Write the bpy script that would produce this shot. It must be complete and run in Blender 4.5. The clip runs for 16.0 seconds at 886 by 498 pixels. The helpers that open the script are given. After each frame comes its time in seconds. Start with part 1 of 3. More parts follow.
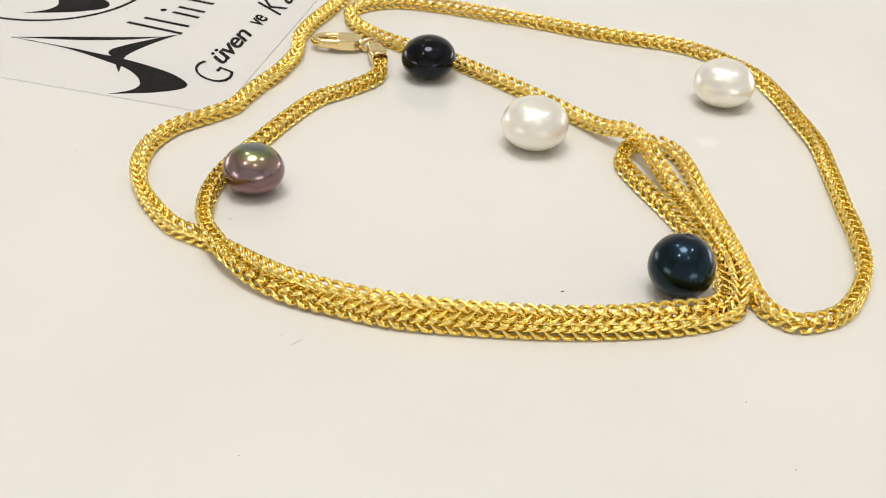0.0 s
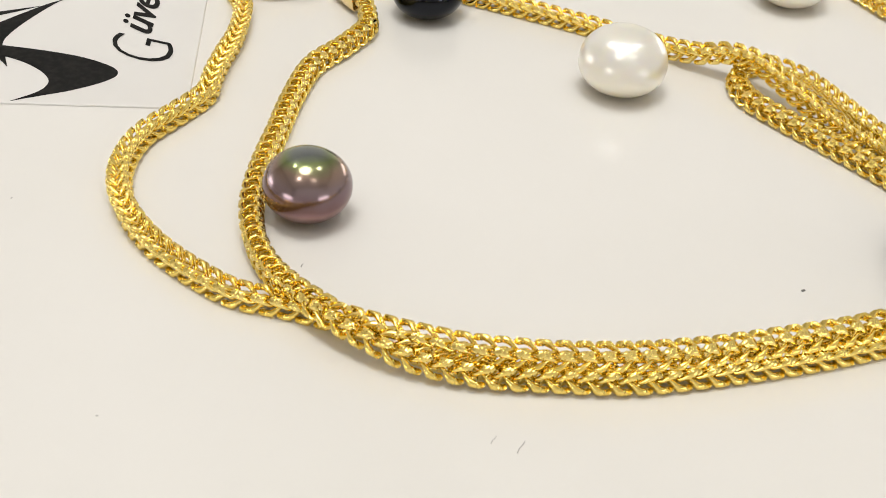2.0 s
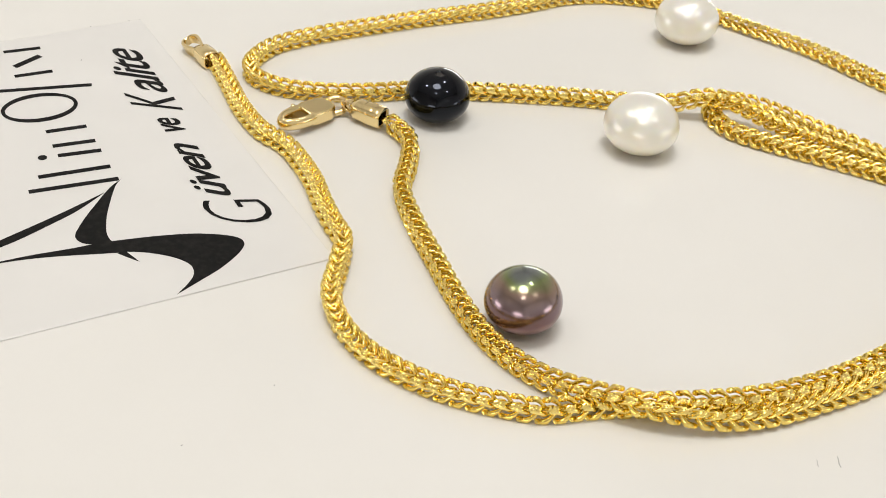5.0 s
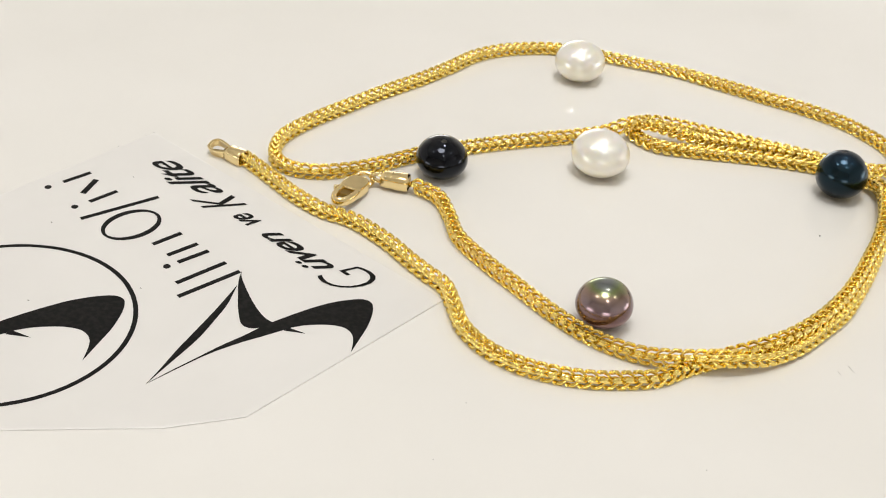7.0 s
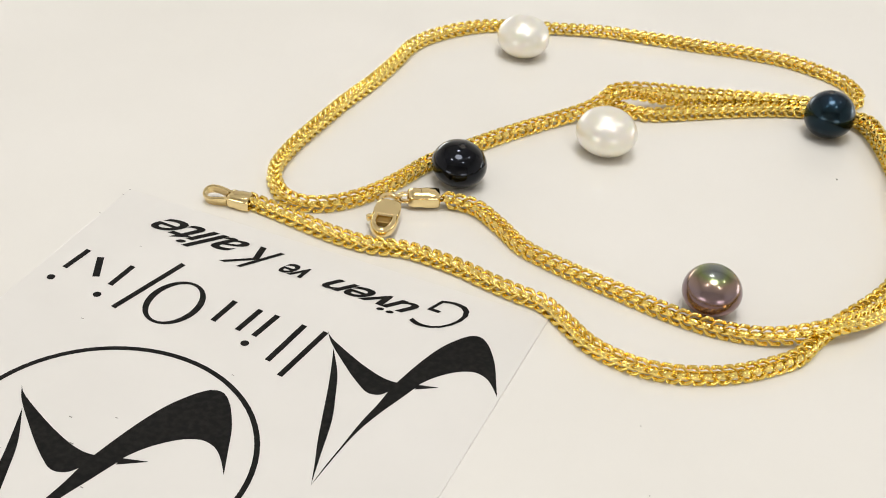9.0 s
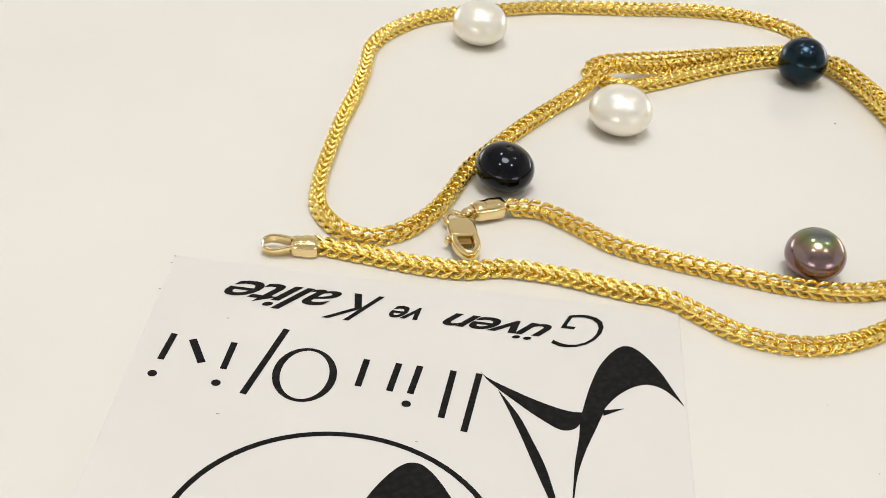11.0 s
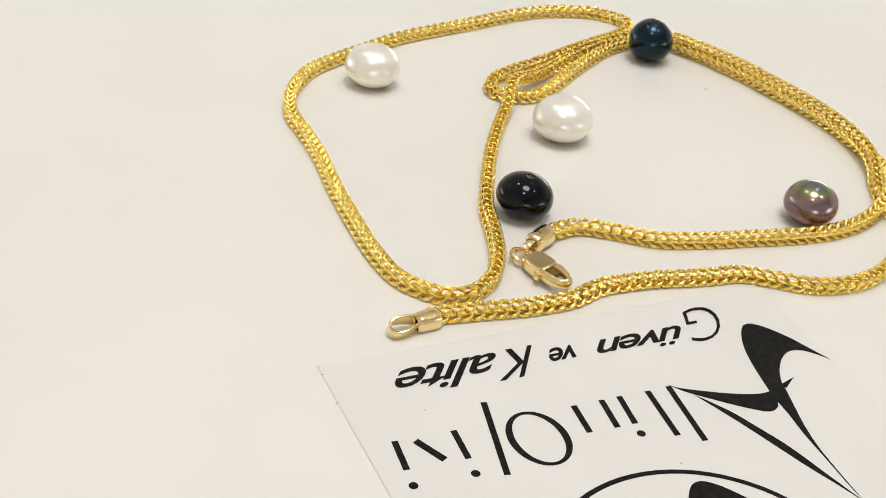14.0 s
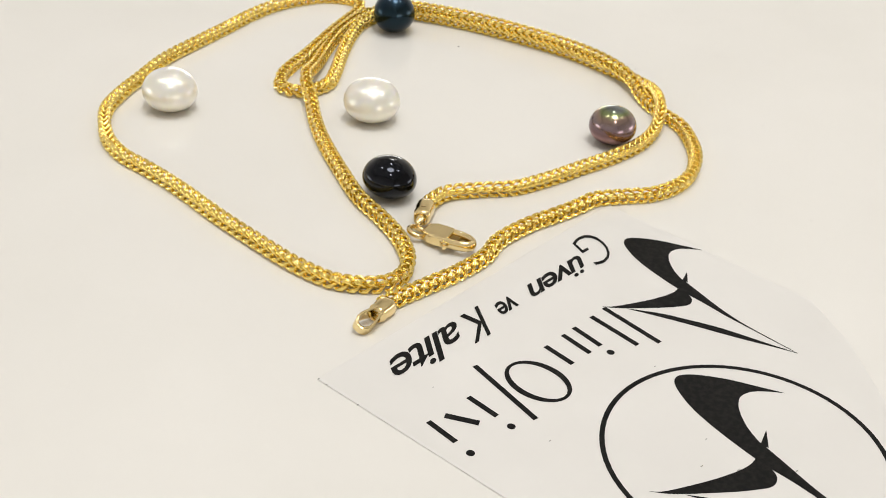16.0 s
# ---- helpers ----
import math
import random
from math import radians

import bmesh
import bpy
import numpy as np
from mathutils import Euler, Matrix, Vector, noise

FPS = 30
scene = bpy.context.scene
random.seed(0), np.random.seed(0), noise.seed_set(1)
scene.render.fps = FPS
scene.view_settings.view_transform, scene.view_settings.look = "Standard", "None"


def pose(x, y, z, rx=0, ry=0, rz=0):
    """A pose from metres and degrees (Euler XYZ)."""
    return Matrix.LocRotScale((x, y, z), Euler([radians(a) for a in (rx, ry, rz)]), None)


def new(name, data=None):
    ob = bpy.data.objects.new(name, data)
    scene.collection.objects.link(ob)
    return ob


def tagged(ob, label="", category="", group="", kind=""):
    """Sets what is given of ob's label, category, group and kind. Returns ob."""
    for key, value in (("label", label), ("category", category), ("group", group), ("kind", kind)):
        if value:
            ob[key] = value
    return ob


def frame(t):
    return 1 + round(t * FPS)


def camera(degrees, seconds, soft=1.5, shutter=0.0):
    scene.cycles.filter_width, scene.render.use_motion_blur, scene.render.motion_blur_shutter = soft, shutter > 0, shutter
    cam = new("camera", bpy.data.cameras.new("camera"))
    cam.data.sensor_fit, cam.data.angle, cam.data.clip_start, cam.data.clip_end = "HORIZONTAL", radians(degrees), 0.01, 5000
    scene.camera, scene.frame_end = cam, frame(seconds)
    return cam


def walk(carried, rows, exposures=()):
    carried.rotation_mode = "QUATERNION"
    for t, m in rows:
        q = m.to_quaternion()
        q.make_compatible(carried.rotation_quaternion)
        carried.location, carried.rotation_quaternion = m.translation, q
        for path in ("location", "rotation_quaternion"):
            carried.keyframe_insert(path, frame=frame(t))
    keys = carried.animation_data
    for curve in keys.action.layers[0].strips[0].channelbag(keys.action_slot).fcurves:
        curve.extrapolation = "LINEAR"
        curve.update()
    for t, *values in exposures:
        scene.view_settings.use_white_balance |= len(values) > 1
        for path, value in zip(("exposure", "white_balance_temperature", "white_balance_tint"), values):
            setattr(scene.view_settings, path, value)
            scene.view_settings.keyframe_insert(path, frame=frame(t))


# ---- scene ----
# All plan sizes are in millimetres and turned into metres by MM.
MM = 0.001
cam = camera(37.20, 16.0, soft=0.8)
cam.data.dof.use_dof = True
cam.data.dof.focus_distance = 0.140
cam.data.dof.aperture_fstop = 180
# seconds, x, y, z (mm), turn x, y, z (degrees)
PATH = [
    (0, 2.50, -171.27, 87.91, 56.89, -3.03, 1.25),
    (0.5, -10.06, -156.21, 84.86, 54.86, -3.02, -2.18),
    (1, -21.86, -134.89, 72.58, 54.34, -3.79, -7.17),
    (1.5, -31.81, -122.17, 66.88, 54.19, -3.91, -11.60),
    (2, -39.97, -119.35, 66.64, 54.05, -3.66, -16.23),
    (2.5, -49.15, -115.24, 68.19, 54.75, -4.16, -20.89),
    (3, -57.46, -109.29, 66.80, 55.08, -4.65, -25.29),
    (3.5, -65.46, -104.05, 68.77, 54.55, -4.03, -29.24),
    (4, -73.21, -97.32, 69.42, 54.40, -3.92, -33.30),
    (4.5, -84.69, -94.50, 74.01, 54.67, -4.01, -37.48),
    (7, -158.33, -69.24, 105.57, 56.11, -3.78, -60.80),
    (7.5, -163.13, -52.65, 106.63, 55.60, -4.50, -65.61),
    (8, -166.64, -38.31, 106.79, 55.71, -4.62, -69.94),
    (8.5, -169.81, -23.72, 105.81, 55.96, -4.29, -74.82),
    (9, -162.03, -7.52, 102.30, 54.96, -4.21, -79.74),
    (11.5, -147.44, 63.26, 95.61, 55.72, -4.93, -102.73),
    (12, -143.25, 77.02, 94.33, 56.39, -4.98, -107.64),
    (12.5, -137.30, 90.07, 95.54, 56.10, -4.98, -111.94),
    (13, -131.12, 102.63, 94.64, 56.62, -4.66, -116.47),
    (13.5, -122.98, 114.19, 94.78, 56.50, -4.85, -120.97),
    (14, -116.36, 124.14, 95.98, 57.23, -5.55, -126.37),
    (14.5, -110.74, 134.05, 98.35, 57.38, -5.48, -132.56),
    (15, -104.36, 144.61, 99.88, 57.47, -5.05, -138.16),
    (15.5, -94.55, 153.48, 96.33, 58.41, -4.74, -144.67),
    (16, -82.96, 164.49, 100.19, 57.77, -4.13, -151.54),
]
walk(cam, [(t, pose(x * MM, y * MM, z * MM, rx, ry, rz)) for t, x, y, z, rx, ry, rz in PATH])

# ---- world and lamps: a closed shop room, lit by round ceiling lamps ----
world = bpy.data.worlds.new("world")
scene.world = world
world.use_nodes = True
world.node_tree.nodes["Background"].inputs[0].default_value = (1.0, 0.97, 0.93, 1)
world.node_tree.nodes["Background"].inputs[1].default_value = 0.05
scene.view_settings.exposure = -0.16

CEIL, HALF, DOWN = 1.55, 1.7, -0.78
# x, y, radius, watts: one broad lamp over the counter, a small spot and four dimmer lamps round it
LAMPS = [(-0.10, 0.0, 0.28, 10.2), (0.16, -0.12, 0.03, 0.5), (-0.62, -0.55, 0.06, 2.6), (-0.50, 0.62, 0.05, 2.2), (0.66, 0.12, 0.06, 2.2), (0.30, -0.85, 0.05, 1.4)]


# ---- material helpers ----
def material(name, color, rough=0.5, metal=0.0, **inputs):
    m = bpy.data.materials.new(name)
    m.use_nodes = True
    b = m.node_tree.nodes["Principled BSDF"]
    b.inputs["Base Color"].default_value = (*color, 1)
    b.inputs["Roughness"].default_value = rough
    b.inputs["Metallic"].default_value = metal
    for key, value in inputs.items():
        b.inputs[key.replace("_", " ")].default_value = value
    return m


def node(m, kind, **values):
    n = m.node_tree.nodes.new(kind)
    for key, value in values.items():
        n.inputs[key.replace("_", " ")].default_value = value
    return n


def wire(m, a, out, b, into):
    m.node_tree.links.new(a.outputs[out], b.inputs[into])


def speckle(m, scale, stops, into="Base Color", detail=4.0):
    """Noise through a colour ramp into one input of the surface."""
    tex, tone = node(m, "ShaderNodeTexCoord"), node(m, "ShaderNodeValToRGB")
    n = node(m, "ShaderNodeTexNoise", Scale=scale, Detail=detail)
    wire(m, tex, "Object", n, "Vector")
    wire(m, n, "Fac", tone, "Fac")
    ramp = tone.color_ramp
    while len(ramp.elements) < len(stops):
        ramp.elements.new(0.5)
    for e, (at, c) in zip(ramp.elements, stops):
        e.position, e.color = at, (*c, 1)
    wire(m, tone, "Color", m.node_tree.nodes["Principled BSDF"], into)
    return tone


def bump(m, scale, strength, distance, detail=3.0):
    tex, n, b = node(m, "ShaderNodeTexCoord"), node(m, "ShaderNodeTexNoise", Scale=scale, Detail=detail), node(m, "ShaderNodeBump", Strength=strength, Distance=distance)
    wire(m, tex, "Object", n, "Vector")
    wire(m, n, "Fac", b, "Height")
    wire(m, b, "Normal", m.node_tree.nodes["Principled BSDF"], "Normal")


# ---- materials ----
white_gloss = material("glossy white lacquer", (0.84, 0.82, 0.79), 0.15, Specular_IOR_Level=0.55)
speckle(white_gloss, 22, [(0.3, (0.82, 0.80, 0.765)), (0.7, (0.86, 0.84, 0.81))])
counter_grey = material("pale grey laminate", (0.70, 0.69, 0.67), 0.35)
speckle(counter_grey, 14, [(0.3, (0.67, 0.66, 0.64)), (0.7, (0.73, 0.72, 0.70))])
plaster = material("warm wall paint", (0.88, 0.86, 0.83), 0.8)
speckle(plaster, 3, [(0.3, (0.86, 0.84, 0.81)), (0.7, (0.90, 0.88, 0.85))])
ceiling_paint = material("white ceiling paint", (0.88, 0.87, 0.85), 0.9)
speckle(ceiling_paint, 4, [(0.3, (0.86, 0.85, 0.83)), (0.7, (0.90, 0.89, 0.87))])
beige_paint = material("beige wall paint", (0.66, 0.62, 0.56), 0.5)
speckle(beige_paint, 6, [(0.3, (0.63, 0.59, 0.53)), (0.7, (0.69, 0.65, 0.59))])
floor_tile = material("pale stone floor", (0.6, 0.57, 0.53), 0.4)
speckle(floor_tile, 5, [(0.3, (0.55, 0.52, 0.48)), (0.7, (0.64, 0.61, 0.57))])
gold = material("yellow gold", (1.0, 0.79, 0.25), 0.08, 1.0)
speckle(gold, 900, [(0.35, (0.98, 0.74, 0.18)), (0.65, (1.0, 0.80, 0.27))])
pale_gold = material("polished pale gold", (0.90, 0.725, 0.385), 0.13, 1.0)
bump(pale_gold, 700, 0.15, 0.00012)
# dark gold of the engraving, also the painted shade in the clasp's opening
engraving_shade_gold = material("dark gold for engraving and shade", (0.30, 0.20, 0.07), 0.4, 1.0)
fixture = material("white lamp rim", (0.75, 0.75, 0.74), 0.4)
ink = material("black print", (0.006, 0.006, 0.006), 0.55, Specular_IOR_Level=0.12)
speckle(ink, 1500, [(0.4, (0.005, 0.005, 0.005)), (0.75, (0.016, 0.015, 0.014))])
film_white = material("white plastic film", (0.84, 0.825, 0.80), 0.3)
speckle(film_white, 60, [(0.3, (0.775, 0.757, 0.737)), (0.7, (0.81, 0.792, 0.772))])
dust_and_shade = material("grey lint and hole shade", (0.18, 0.17, 0.16), 0.9)
faint_dust = material("pale lint", (0.52, 0.50, 0.48), 0.9)


def nacre(name, stops, metal, rough, coat, cloud=0.08):
    """Pearl lustre: body colour with sheen and reflections painted in bands round the drilled axis, with a clear coat.
    """
    m = material(name, stops[0][1], rough, metal, Coat_Weight=coat, Coat_Roughness=0.06)
    tex, tone, sep = node(m, "ShaderNodeTexCoord"), node(m, "ShaderNodeValToRGB"), node(m, "ShaderNodeSeparateXYZ")
    n = node(m, "ShaderNodeTexNoise", Scale=260.0, Detail=2.0)
    wire(m, tex, "Object", n, "Vector")
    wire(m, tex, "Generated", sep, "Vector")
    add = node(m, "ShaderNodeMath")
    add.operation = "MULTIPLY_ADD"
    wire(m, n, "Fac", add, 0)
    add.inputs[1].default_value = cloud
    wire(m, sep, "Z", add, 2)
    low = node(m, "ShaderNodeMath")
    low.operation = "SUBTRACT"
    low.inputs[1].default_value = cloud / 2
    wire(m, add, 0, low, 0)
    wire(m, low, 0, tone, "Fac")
    ramp = tone.color_ramp
    while len(ramp.elements) < len(stops):
        ramp.elements.new(0.5)
    for e, (at, c) in zip(ramp.elements, stops):
        e.position, e.color = at, (*c, 1)
    wire(m, tone, "Color", m.node_tree.nodes["Principled BSDF"], "Base Color")
    return m


# beige reflection low on the white pearls is painted as a warmer cream
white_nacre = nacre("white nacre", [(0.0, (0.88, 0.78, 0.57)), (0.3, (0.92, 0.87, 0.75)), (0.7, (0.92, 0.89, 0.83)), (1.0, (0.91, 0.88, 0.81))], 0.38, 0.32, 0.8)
pearl_skin = white_nacre.node_tree.nodes["Principled BSDF"].inputs
pearl_skin["Coat Roughness"].default_value, pearl_skin["Coat IOR"].default_value = 0.27, 1.9
pearl_skin["Subsurface Weight"].default_value, pearl_skin["Subsurface Scale"].default_value = 0.5, 0.004
pearl_skin["Subsurface Radius"].default_value = (1.0, 0.85, 0.5)
# painted bands: mirrored table in pink, dark horizon, green sheen round the top
bronze_nacre = nacre("bronze nacre with painted sheen", [(0.0, (0.16, 0.09, 0.085)), (0.28, (0.36, 0.21, 0.20)), (0.42, (0.19, 0.11, 0.11)), (0.58, (0.22, 0.15, 0.17)), (0.72, (0.29, 0.22, 0.235)), (0.84, (0.34, 0.24, 0.19)), (0.93, (0.25, 0.30, 0.13)), (1.0, (0.24, 0.26, 0.27))], 0.92, 0.2, 0.15, 0.24)
black_nacre = nacre("black nacre", [(0.0, (0.010, 0.011, 0.014)), (1.0, (0.012, 0.014, 0.020))], 1.0, 0.11, 0.3)
# blue highlight above and dark underside are put into the colour ramp
blue_nacre = nacre("peacock blue nacre with painted highlight", [(0.0, (0.006, 0.011, 0.013)), (0.45, (0.010, 0.022, 0.032)), (0.75, (0.012, 0.030, 0.044)), (1.0, (0.016, 0.033, 0.058))], 1.0, 0.22, 0.25)


# ---- building helpers ----
def mesh_of(name, bm, mats, smooth=True):
    me = bpy.data.meshes.new(name)
    bm.to_mesh(me)
    bm.free()
    for m in mats if isinstance(mats, (list, tuple)) else [mats]:
        me.materials.append(m)
    if smooth:
        me.polygons.foreach_set("use_smooth", [True] * len(me.polygons))
    return me


def thing(name, label, category, at=None, group="", kind=""):
    ob = new(name)
    ob.empty_display_size = 0.005
    if at is not None:
        ob.matrix_world = at
    return tagged(ob, label, category, group, kind)


def part(name, bm, mats, parent, label="", smooth=True, at=None):
    ob = new(name, mesh_of(name, bm, mats, smooth))
    ob.parent = parent
    if at is not None:
        ob.matrix_local = at
    if label:
        ob["label"] = label
    return ob


def box(x0, y0, z0, x1, y1, z1, bevel=0.0, segs=2):
    bm = bmesh.new()
    bmesh.ops.create_cube(bm, size=1, matrix=Matrix.LocRotScale(((x0 + x1) / 2, (y0 + y1) / 2, (z0 + z1) / 2), None, (x1 - x0, y1 - y0, z1 - z0)))
    if bevel:
        bmesh.ops.bevel(bm, geom=bm.edges[:], offset=bevel, segments=segs, affect="EDGES", profile=0.5)
    return bm


def lathe(profile, steps=48, wobble=None):
    """Turn a profile of (radius, height) pairs round z; ends of radius 0 are closed."""
    bm = bmesh.new()
    rings = []
    for r, z in profile:
        if r < 1e-9:
            rings.append([bm.verts.new((0, 0, z))])
        else:
            ring = []
            for k in range(steps):
                a = 2 * math.pi * k / steps
                s = wobble(a, z) if wobble else 1.0
                ring.append(bm.verts.new((r * s * math.cos(a), r * s * math.sin(a), z)))
            rings.append(ring)
    for a, b in zip(rings, rings[1:]):
        n = max(len(a), len(b))
        for k in range(n):
            i, j = k, (k + 1) % n
            q = [a[i % len(a)], a[j % len(a)], b[j % len(b)], b[i % len(b)]]
            q = list(dict.fromkeys(q))
            if len(q) > 2:
                bm.faces.new(q)
    bmesh.ops.recalc_face_normals(bm, faces=bm.faces[:])
    return bm


def sweep(points, radius, sides=8, closed=False, flat=1.0, taper=None):
    """A tube along points; flat squeezes it upright."""
    bm = bmesh.new()
    n, rings = len(points), []
    for i, p in enumerate(points):
        a = points[(i - 1) % n] if closed or i else points[0]
        b = points[(i + 1) % n] if closed or i < n - 1 else points[-1]
        t = (Vector(b) - Vector(a)).normalized()
        up = Vector((0, 0, 1)) if abs(t.z) < 0.9 else Vector((0, 1, 0))
        x = t.cross(up).normalized()
        y = x.cross(t)
        r = radius * (taper[i] if taper else 1.0)
        rings.append([bm.verts.new(Vector(p) + x * r * math.cos(2 * math.pi * k / sides) + y * r * flat * math.sin(2 * math.pi * k / sides)) for k in range(sides)])
    for i in range(n if closed else n - 1):
        a, b = rings[i], rings[(i + 1) % n]
        for k in range(sides):
            bm.faces.new((a[k], a[(k + 1) % sides], b[(k + 1) % sides], b[k]))
    if not closed:
        bm.faces.new(rings[0])
        bm.faces.new(rings[-1])
    bmesh.ops.recalc_face_normals(bm, faces=bm.faces[:])
    return bm


def spline(ctrl, per=12, closed=False):
    """Catmull-Rom through control points of any dimension."""
    p = [np.array(c, float) for c in ctrl]
    n, out = len(p), []
    for i in range(n if closed else n - 1):
        get = (lambda k: p[k % n]) if closed else (lambda k: p[min(max(k, 0), n - 1)])
        a, b, c, d = get(i - 1), get(i), get(i + 1), get(i + 2)
        for s in range(per):
            u = s / per
            out.append(0.5 * (2 * b + (c - a) * u + (2 * a - 5 * b + 4 * c - d) * u * u + (3 * b - a - 3 * c + d) * u**3))
    if not closed:
        out.append(p[-1])
    return out


def slab(outline, z0, z1, bevel=0.0):
    """A flat plate with the given outline of (x, y)."""
    bm = bmesh.new()
    low = [bm.verts.new((x, y, z0)) for x, y in outline]
    top = [bm.verts.new((x, y, z1)) for x, y in outline]
    n = len(outline)
    bm.faces.new(top)
    bm.faces.new(low[::-1])
    for k in range(n):
        bm.faces.new((low[k], low[(k + 1) % n], top[(k + 1) % n], top[k]))
    bmesh.ops.recalc_face_normals(bm, faces=bm.faces[:])
    if bevel:
        rim = [e for e in bm.edges if abs(e.verts[0].co.z - z1) < 1e-9 and abs(e.verts[1].co.z - z1) < 1e-9]
        bmesh.ops.bevel(bm, geom=rim, offset=bevel, segments=2, affect="EDGES", profile=0.5)
    return bm


def joined(bms):
    """Several bmeshes as one."""
    out = bmesh.new()
    for bm in bms:
        me = bpy.data.meshes.new("scrap")
        bm.to_mesh(me)
        bm.free()
        out.from_mesh(me)
        bpy.data.meshes.remove(me)
    return out


# plan units: 0.75 mm each, from a corner of the layout
UNIT = 0.75


def plan(x, y, z=0.0):
    return ((x - 60) * UNIT * MM, (y + 10) * UNIT * MM, z * UNIT * MM)


# ---- the room ----
def structure(name, bm, mat, label, category):
    return tagged(new(name, mesh_of(name, bm, mat, False)), label, category, kind="structure")


W = 0.1
structure("floor", box(-HALF - W, -HALF - W, DOWN - W, HALF + W, HALF + W, DOWN), floor_tile, "pale polished stone shop floor", "floor")
structure("ceiling", box(-HALF - W, -HALF - W, CEIL, HALF + W, HALF + W, CEIL + W), ceiling_paint, "off-white painted ceiling with round lamps", "ceiling")
structure("wall_north", box(-HALF - W, HALF, DOWN, HALF + W, HALF + W, CEIL), plaster, "plain white painted shop wall", "wall")
structure("wall_south", box(-HALF - W, -HALF - W, DOWN, HALF + W, -HALF, CEIL), plaster, "plain white painted shop wall", "wall")
structure("wall_east", box(HALF, -HALF, DOWN, HALF + W, HALF, CEIL), plaster, "plain white painted shop wall", "wall")
structure("wall_west", box(-HALF - W, -HALF, DOWN, -HALF, HALF, CEIL), beige_paint, "plain beige painted shop wall", "wall")


def ceiling_light(x, y, r, watts):
    t = thing("ceiling_light", "round white recessed ceiling lamp, switched on", "lamp", pose(x, y, CEIL - 0.03), "ceiling lamps")
    part("rim", lathe([(r + 0.002, 0.029), (r + 0.002, 0.004), (r + 0.008, 0.0), (r + 0.02, 0.003), (r + 0.024, 0.029)], 40), fixture, t)
    lamp = bpy.data.lights.new("lamp", "AREA")
    lamp.shape, lamp.size, lamp.energy, lamp.color = "DISK", 2 * r, watts, (1.0, 0.989, 0.955)
    ob = new("lamp", lamp)
    ob.parent = t
    ob.matrix_local = pose(0, 0, 0.006)
    return t


for x, y, r, watts in LAMPS:
    ceiling_light(x, y, r, watts)


def wall_fill_light(turn, wide):
    """A long lit panel on the wall at counter height, added unseen for low glints and fill."""
    d = Vector((math.cos(radians(turn)), math.sin(radians(turn)), 0))
    far = (HALF - 0.02) / max(abs(d.x), abs(d.y))
    face = 90 if abs(d.x) > abs(d.y) else 0
    face += 180 if (d.x if face else -d.y) > 0 else 0
    t = thing("wall_fill_light", "added unseen wall lamp, long and white, at counter height, switched on", "lamp", Matrix.Translation((d * far)) @ pose(0, 0, 0.06, 0, 0, face), "wall lamps")
    part("rim", box(-wide / 2 - 0.02, -0.02, -0.19, wide / 2 + 0.02, 0.004, 0.19, 0.006), fixture, t)
    lamp = bpy.data.lights.new("lamp", "AREA")
    lamp.shape, lamp.size, lamp.size_y, lamp.energy, lamp.color = "RECTANGLE", wide, 0.34, 4.8, (1.0, 0.985, 0.96)
    ob = new("lamp", lamp)
    ob.parent = t
    ob.matrix_local = pose(0, -0.03, 0, 90, 0, 0) @ pose(0, 0, 0, 180, 0, 0)
    return t


# One low source mirrors in the pearls; the others are added, unseen fill.
for turn in (33, 147, 212, 300):
    wall_fill_light(turn, 0.9)

# ---- counter and the round white stand on it ----
STAND = 0.006
counter = thing("counter", "pale grey laminate shop counter under the white stand", "counter", pose(0, 0, DOWN))
part("counter_top", box(-0.75, -0.45, -DOWN - STAND - 0.03, 0.75, 0.45, -DOWN - STAND, 0.003), counter_grey, counter)
part("counter_body", box(-0.71, -0.41, 0.0, 0.71, 0.41, -DOWN - STAND - 0.03), plaster, counter)
CX, CY, CR = *plan(45, -10)[:2], 240 * UNIT * MM
stand = thing("display_stand", "round glossy white display stand lying on the counter", "display stand", pose(CX, CY, 0))
part("top", lathe([(0, -0.0009), (CR - 0.0009, -0.0009), (CR - 0.003, 0), (CR - 0.0035, 0), (0, 0)], 128), white_gloss, stand, smooth=False)
part("base", lathe([(0, -STAND), (CR - 0.002, -STAND), (CR, -STAND + 0.0015), (CR, -0.003), (CR - 0.0009, -0.00091), (0, -0.00091)], 128), white_gloss, stand, smooth=False)

# ---- the printed film card ----
CARD_AT = Matrix.Translation(plan(8.5, 18.8)) @ pose(0, 0, 0, 0, 0, 76.6)
card = thing("printed_card", "translucent white plastic film card with black print, cut corners", "card", CARD_AT)
U = UNIT * MM
THICK = 0.0002


def flat(points):
    return [(x * U, y * U) for x, y in points]


def print_part(name, outlines, label=""):
    """Ink a hair above the film."""
    bms = [slab(flat(o), THICK + 0.00001, THICK + 0.00004 + 0.000012 * k) for k, o in enumerate(outlines)]
    return part(name, joined(bms), ink, card, label, smooth=False)


def stroke(a, b, w0=0.9, w1=0.9):
    (x0, y0), (x1, y1) = a, b
    d = math.hypot(x1 - x0, y1 - y0)
    nx, ny = -(y1 - y0) / d / 2, (x1 - x0) / d / 2
    return [(x0 + nx * w0, y0 + ny * w0), (x0 - nx * w0, y0 - ny * w0), (x1 - nx * w1, y1 - ny * w1), (x1 + nx * w1, y1 + ny * w1)]


